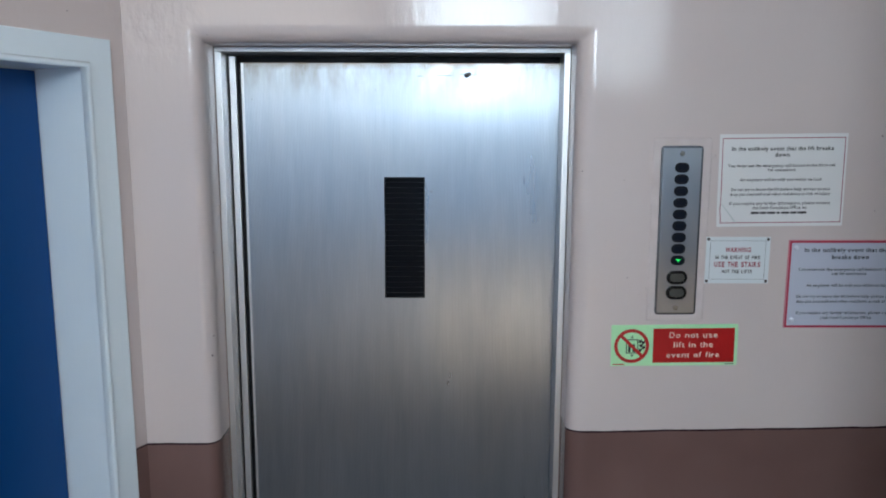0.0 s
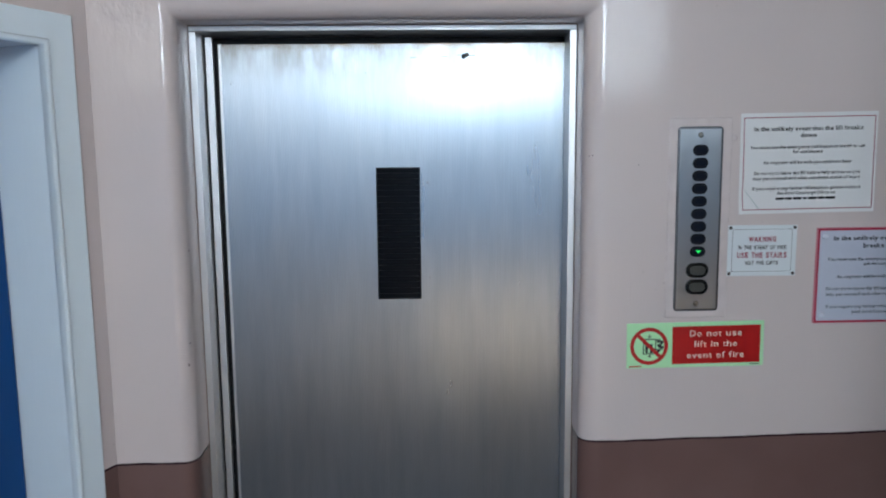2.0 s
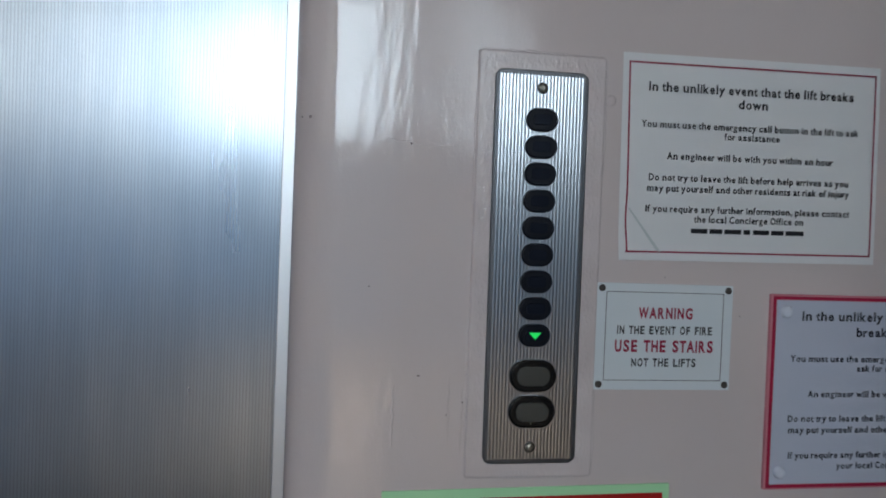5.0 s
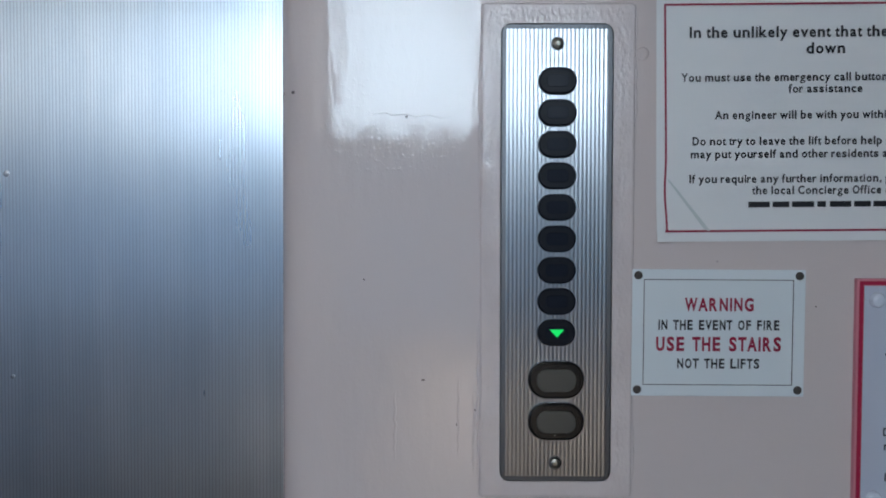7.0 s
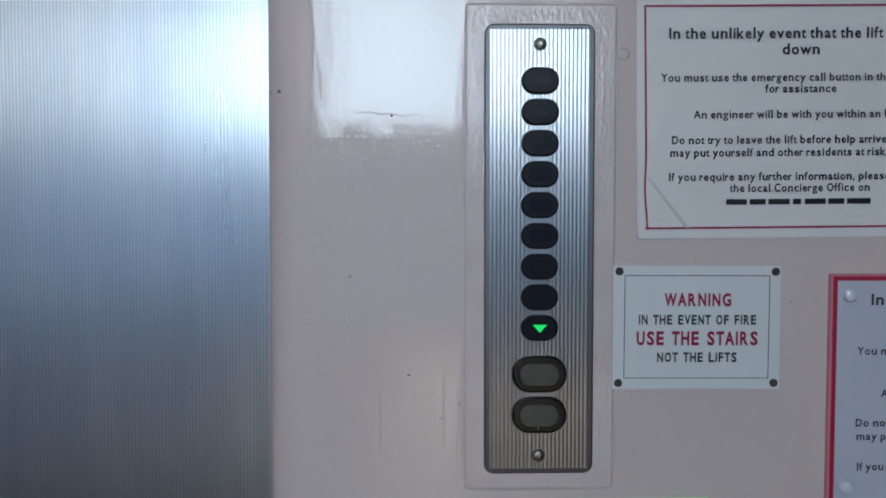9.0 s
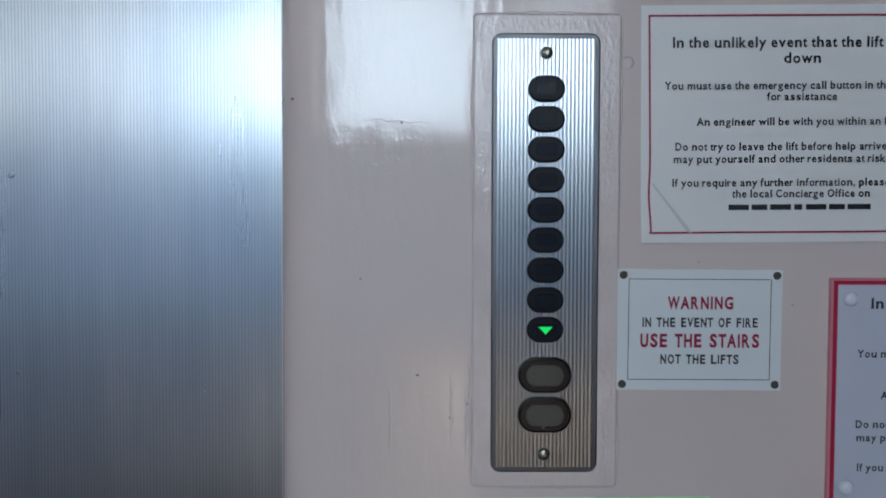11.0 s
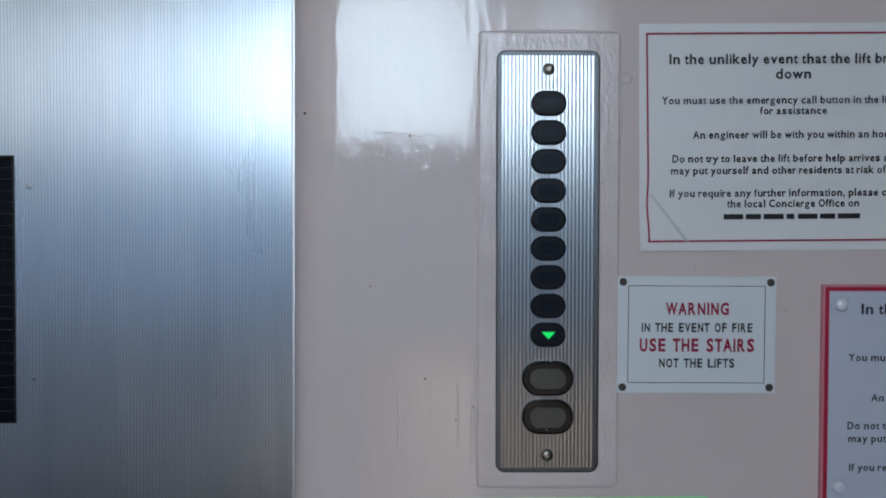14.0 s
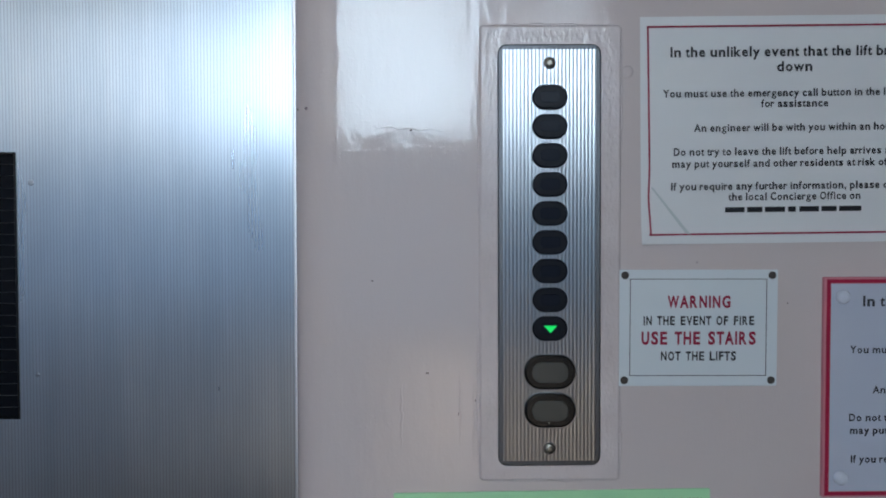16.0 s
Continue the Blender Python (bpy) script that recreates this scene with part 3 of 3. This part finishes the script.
call_panel()


# ---- notices ----
def paper_notice():
    """Paper notice: a slightly curling sheet."""
    W, H = 0.288, 0.209
    t = thing("paper_notice", pose(1.0295, -0.0012, 1.7300, 0, -0.75, 0), "off-white paper lift notice with thin red border, corner creased", "notice")
    def curl(x, z):
        return 0.0035 * max(0.0, 1 - math.hypot(x + W / 2, z + H / 2) / 0.045) ** 2

    bm = bmesh.new()
    nx, nz = 24, 18
    grid = []
    for j in range(nz + 1):
        row = []
        for i in range(nx + 1):
            x, z = -W / 2 + W * i / nx, -H / 2 + H * j / nz
            row.append(bm.verts.new((x, -curl(x, z), z)))
        grid.append(row)
    for j in range(nz):
        for i in range(nx):
            bm.faces.new((grid[j][i], grid[j][i + 1], grid[j + 1][i + 1], grid[j + 1][i]))
    part("sheet", bm, PAPER, t)
    back = box(-W / 2 + 0.002, W / 2 - 0.002, 0.0003, 0.0011, -H / 2 + 0.002, H / 2 - 0.002)
    part("sheet_backing", back, PAPER, t)
    rim = bmesh.new()
    hw, hh, th, n = 0.2760 / 2, 0.1925 / 2, 0.0017, 30
    for x0, z0, x1, z1, dx, dz in ((-hw, hh, hw, hh, 0, -th), (-hw, -hh, hw, -hh, 0, th), (-hw, -hh, -hw, hh, th, 0), (hw, -hh, hw, hh, -th, 0)):
        last = None
        for i in range(n + 1):
            x, z = 0.001 + x0 + (x1 - x0) * i / n, -0.0002 + z0 + (z1 - z0) * i / n
            if x0 == x1 == -hw:
                x += 0.0022 * math.exp(-((z + 0.062) / 0.018) ** 2) * -0.6 + 0.0016 * (0.5 - i / n)
            y = -curl(x, z) - 0.0006
            pair = (rim.verts.new((x, y, z)), rim.verts.new((x + dx, y, z + dz)))
            if last:
                rim.faces.new((last[0], pair[0], pair[1], last[1]))
            last = pair
    part("border", rim, RED, t, "thin red printed border")
    lines = (("In the unlikely event that the lift breaks", 0.0674, 0.2290, 0.0094, 0.026), ("down", 0.0536, 0.0325, 0.0094, 0.026),
             ("You must use the emergency call button in the lift to ask", 0.0307, 0.2430, 0.0071, 0.024), ("for assistance", 0.0209, 0.0620, 0.0071, 0.024),
             ("An engineer will be with you within an hour", -0.0010, 0.1860, 0.0071, 0.024),
             ("Do not try to leave the lift before help arrives as you", -0.0229, 0.2236, 0.0071, 0.024), ("may put yourself and other residents at risk of injury", -0.0338, 0.2266, 0.0071, 0.024),
             ("If you require any further information, please contact", -0.0547, 0.2287, 0.0071, 0.024), ("the local Concierge Office on", -0.0646, 0.1225, 0.0071, 0.024))
    for words, z, w, h, b in lines:
        lettering("text_line", words, -0.0018, z, w, h, -0.0010, INK, t, b)
    # the last line, as plain bars
    for x0, x1 in ((-0.066, -0.048), (-0.0455, -0.0315), (-0.029, -0.0105), (-0.0075, -0.0005), (0.0030, 0.0210), (0.0235, 0.0375), (0.0400, 0.0605)):
        part("bar", box(x0, x1, -0.0009, -0.0006, -0.0758, -0.0710), INK, t)
    crease = bmesh.new()
    v = [crease.verts.new(q) for q in ((-0.135, -0.0016, -0.052), (-0.1335, -0.0016, -0.0515), (-0.098, -0.0006, -0.0955), (-0.102, -0.0006, -0.0960))]
    crease.faces.new(v)
    part("crease", crease, satin("crease_paper", (0.52, 0.56, 0.56), (0.55, 0.59, 0.59), 0.4), t, "grey fold mark")
    return t


def warning_sign():
    t = thing("warning_sign", pose(0.9405, -0.0002, 1.5462, 0, 0.0, 0), "small white engraved fire warning plate with dark corner screws", "sign")
    W, H = 0.1480, 0.1085
    part("plate", slab(W, H, 0.0008, 0.0020, 0.0005), ENGRAVED, t)
    part("border", ring_frame(0.1275, 0.0905, 0.0006, -0.00225, -0.0020, 0.0, 0.0005), INK, t, "thin engraved border line")
    for x in (-0.0685, 0.0685):
        for z in (-0.0488, 0.0490):
            part("screw", disc(0.0036, 0.0016, x, z, -0.0020, 14, 0.7), GRIME, t, "dark screw head")
    for words, z, w, h, mat, b in (("WARNING", 0.0192, 0.0585, 0.0111, RED, 0.036), ("IN THE EVENT OF FIRE", 0.0030, 0.1030, 0.0083, INK, 0.034), ("USE THE STAIRS", -0.0150, 0.1065, 0.0119, RED, 0.036), ("NOT THE LIFTS", -0.0300, 0.0700, 0.0083, INK, 0.034)):
        lettering("text_line", words, 0.0005, z, w, h, -0.00235, mat, t, b, 0.03, 0.16)
    return t


def acrylic_notice():
    W, H = 0.291, 0.206
    t = thing("acrylic_notice", pose(1.0570 + W / 2, -0.0002, 1.4910, 0, -0.2, 0), "bluish acrylic lift notice with red edge and clear caps", "notice")
    part("panel", slab(W, H, 0.0010, 0.0045, 0.0008), PINK_EDGE, t, "pink glowing acrylic edge")
    part("face", box(-W / 2 + 0.006, W / 2 - 0.006, -0.0049, -0.0046, -H / 2 + 0.006, H / 2 - 0.006), PAPER_BLUE, t)
    part("border", ring_frame(W - 0.004, H - 0.004, 0.0034, -0.0052, -0.0046), RED_EDGE, t, "dark red border")
    for x in (-W / 2 + 0.0165, W / 2 - 0.0165):
        for z in (-0.0845, 0.0850):
            part("cap", disc(0.0066, 0.0050, x, z, -0.0050, 20, 0.7), STANDOFF, t, "clear domed fixing cap")
    lines = (("In the unlikely event that the lift", 0.0762, 0.209, 0.0098, 0.028), ("breaks down", 0.0597, 0.0835, 0.0098, 0.028),
             ("You must use the emergency call button in the lift to", 0.0325, 0.2316, 0.0070, 0.026), ("ask for assistance", 0.0225, 0.0783, 0.0070, 0.026),
             ("An engineer will be with you within an hour", -0.0050, 0.189, 0.0070, 0.026),
             ("Do not try to leave the lift before help arrives as you", -0.0310, 0.2316, 0.0070, 0.026), ("may put yourself and other residents at risk of injury", -0.0430, 0.2296, 0.0070, 0.026),
             ("If you require any further information, please contact", -0.0700, 0.2276, 0.0070, 0.026), ("your local Concierge Office", -0.0815, 0.1160, 0.0070, 0.026))
    for words, z, w, h, b in lines:
        lettering("text_line", words, -0.0034, z, w * 1.02, h, -0.0051, INK_BLUE, t, b)
    return t


def fire_sign():
    W, H = 0.2960, 0.0990
    t = thing("fire_sign", pose(0.8060, -0.0002, 1.3438, 0, -0.75, 0), "pale green luminous sign with red do-not-use-lift panel", "sign")
    part("plate", slab(W, H, 0.0008, 0.0022, 0.0004), GLOW_GREEN, t)
    part("red_panel", box(-0.0500, 0.1405, -0.0025, -0.0023, -0.0420, 0.0405), SIGN_RED, t)
    cx, cz, r = -0.1000, -0.0010, 0.0410

    def annulus(r0, r1, y):
        bm = bmesh.new()
        n = 48
        a = [bm.verts.new((cx + r0 * math.cos(2 * math.pi * i / n), y, cz + r0 * math.sin(2 * math.pi * i / n))) for i in range(n)]
        b = [bm.verts.new((cx + r1 * math.cos(2 * math.pi * i / n), y, cz + r1 * math.sin(2 * math.pi * i / n))) for i in range(n)]
        for i in range(n):
            j = (i + 1) % n
            bm.faces.new((a[i], a[j], b[j], b[i]))
        return bm
    part("ring", annulus(r - 0.0080, r, -0.0026), SIGN_RED, t, "red prohibition ring")
    cage = ring_frame(0.0285, 0.0340, 0.0022, -0.0025, -0.0023, cx + 0.001, cz - 0.001)
    part("lift_symbol", cage, INK, t, "black lift outline")
    for x0, x1, z0, z1 in ((-0.0007, 0.0007, 0.0165, 0.0260), (-0.0007, 0.0007, -0.0270, -0.0180), (-0.0042, 0.0042, 0.0205, 0.0218), (-0.0042, 0.0042, -0.0232, -0.0218), (-0.0090, -0.0035, -0.0150, 0.0075), (0.0010, 0.0065, -0.0150, 0.0040)):
        part("symbol_bar", box(cx + 0.001 + x0, cx + 0.001 + x1, -0.0025, -0.0023, cz + z0, cz + z1), INK, t)
    for k, (x, z) in enumerate(((0.0195, 0.012), (0.0215, 0.002), (0.0200, -0.009), (0.0265, 0.009), (0.0272, -0.003))):
        bm = bmesh.new()
        pts = ((0, -0.0050), (0.0034, -0.0012), (0.0030, 0.0042), (0.0008, 0.0010), (-0.0022, 0.0030), (-0.0026, -0.0018))
        bm.faces.new([bm.verts.new((cx + x + a * 1.3, -0.0024, cz + z + b * 1.3)) for a, b in pts])
        part("flame_shape", bm, INK, t)
    bar = box(-r + 0.004, r - 0.004, -0.0028, -0.0026, -0.0038, 0.0038)
    bmesh.ops.transform(bar, matrix=Matrix.Translation((cx, 0, cz)) @ Matrix.Rotation(radians(45), 4, "Y"), verts=bar.verts)
    part("slash", bar, SIGN_RED, t, "red diagonal bar")
    for words, z, w in (("Do not use", 0.0182, 0.1120), ("lift in the", -0.0052, 0.0910), ("event of fire", -0.0298, 0.1230)):
        lettering("text_line", words, 0.0440, z, w, 0.0141, -0.0027, SIGN_TEXT, t, 0.006, 0.05, 0.08)
    part("small_print", box(-0.1430, -0.1160, -0.0025, -0.0023, -0.0468, -0.0440), SIGN_RED, t)
    part("small_print", box(0.1200, 0.1400, -0.0025, -0.0023, -0.0468, -0.0452), INK, t)
    return t


paper_notice()
warning_sign()
acrylic_notice()
fire_sign()


# ---- small damage on the wall ----
north = bpy.data.objects["wall_north"]
for x, z, w, h in ((0.7395, 1.4965, 0.0016, 0.0050), (0.7335, 1.4780, 0.0016, 0.0024), (1.0245, 1.5690, 0.0012, 0.0014), (0.7180, 1.4655, 0.0009, 0.0030),
                   (0.5775, 1.7490, 0.0030, 0.0028), (0.5700, 1.7480, 0.0014, 0.0022), (0.6740, 1.7290, 0.0024, 0.0022), (0.6890, 1.5040, 0.0030, 0.0016), (0.6380, 1.5900, 0.0016, 0.0016)):
    chip = slab(w, h, min(w, h) * 0.45, 0.0004, 0.0002, x, z, 0.0002, 4)
    part("paint_chip", chip, CHIP, north, "dark chip in the gloss paint")


def ridge(points, w, h):
    """A low rounded bead of paint along points of (x, z) on the wall."""
    bm = bmesh.new()
    rows = []
    for i, (x, z) in enumerate(points):
        a, b = points[max(i - 1, 0)], points[min(i + 1, len(points) - 1)]
        d = Vector((b[0] - a[0], b[1] - a[1])).normalized()
        taper = math.sin(math.pi * (i + 0.5) / len(points)) ** 0.5
        rows.append([bm.verts.new((x - d.y * w * k * taper, 0.0003 - h * e * taper, z + d.x * w * k * taper)) for k, e in ((-1, 0), (-0.6, 0.7), (0, 1), (0.6, 0.7), (1, 0))])
    for a, b in zip(rows, rows[1:]):
        for j in range(4):
            bm.faces.new((a[j], a[j + 1], b[j + 1], b[j]))
    return bm


rng = random.Random(9)
part("paint_run", ridge([(0.681 + 0.0022 * math.sin(k * 0.9) + rng.uniform(-0.0005, 0.0005), 1.782 - 0.0085 * k) for k in range(7)], 0.0010, 0.0004), WALL, north, "dried run of gloss paint", smooth=True)
part("paint_run", ridge([(0.630 + 0.0052 * k, 1.7330 + 0.0012 * math.sin(k * 1.7) - 0.0003 * k + rng.uniform(-0.0004, 0.0004)) for k in range(19)], 0.0008, 0.0006), WALL, north, "dried run of gloss paint", smooth=True)
for x, z0, z1 in ((0.7325, 1.415, 1.500), (0.7200, 1.430, 1.510), (0.6650, 1.430, 1.500)):
    part("paint_run", ridge([(x + rng.uniform(-0.0008, 0.0008), z0 + (z1 - z0) * k / 14) for k in range(15)], 0.0018, 0.0007), WALL, north, "dried run of gloss paint", smooth=True)


def wavy(x0, z0, x1, z1, n, jitter):
    """Points of a slightly wandering line on the wall."""
    return [(x0 + (x1 - x0) * k / n + rng.uniform(-jitter, jitter), z0 + (z1 - z0) * k / n + rng.uniform(-jitter, jitter)) for k in range(n + 1)]


# thick beads of gloss along the edge of the overpainted plate, and a filled screw hole beside it
for ends in ((0.7368, 1.405, 0.7362, 1.560, 24), (0.7366, 1.640, 0.7372, 1.824, 26), (0.8690, 1.404, 0.8684, 1.500, 18), (0.8680, 1.700, 0.8676, 1.822, 22), (0.740, 1.4030, 0.866, 1.4036, 24), (0.738, 1.8252, 0.866, 1.8250, 24)):
    part("paint_bead", ridge(wavy(*ends, 0.0007), 0.0020, 0.0013), PLATE, north, "thick glossy bead of paint", smooth=True)
part("filled_hole", disc(0.0055, 0.0009, 0.8735, 1.7830, 0.0001, 18, 0.8), PLATE, north, "small painted-over filler dab", smooth=True)
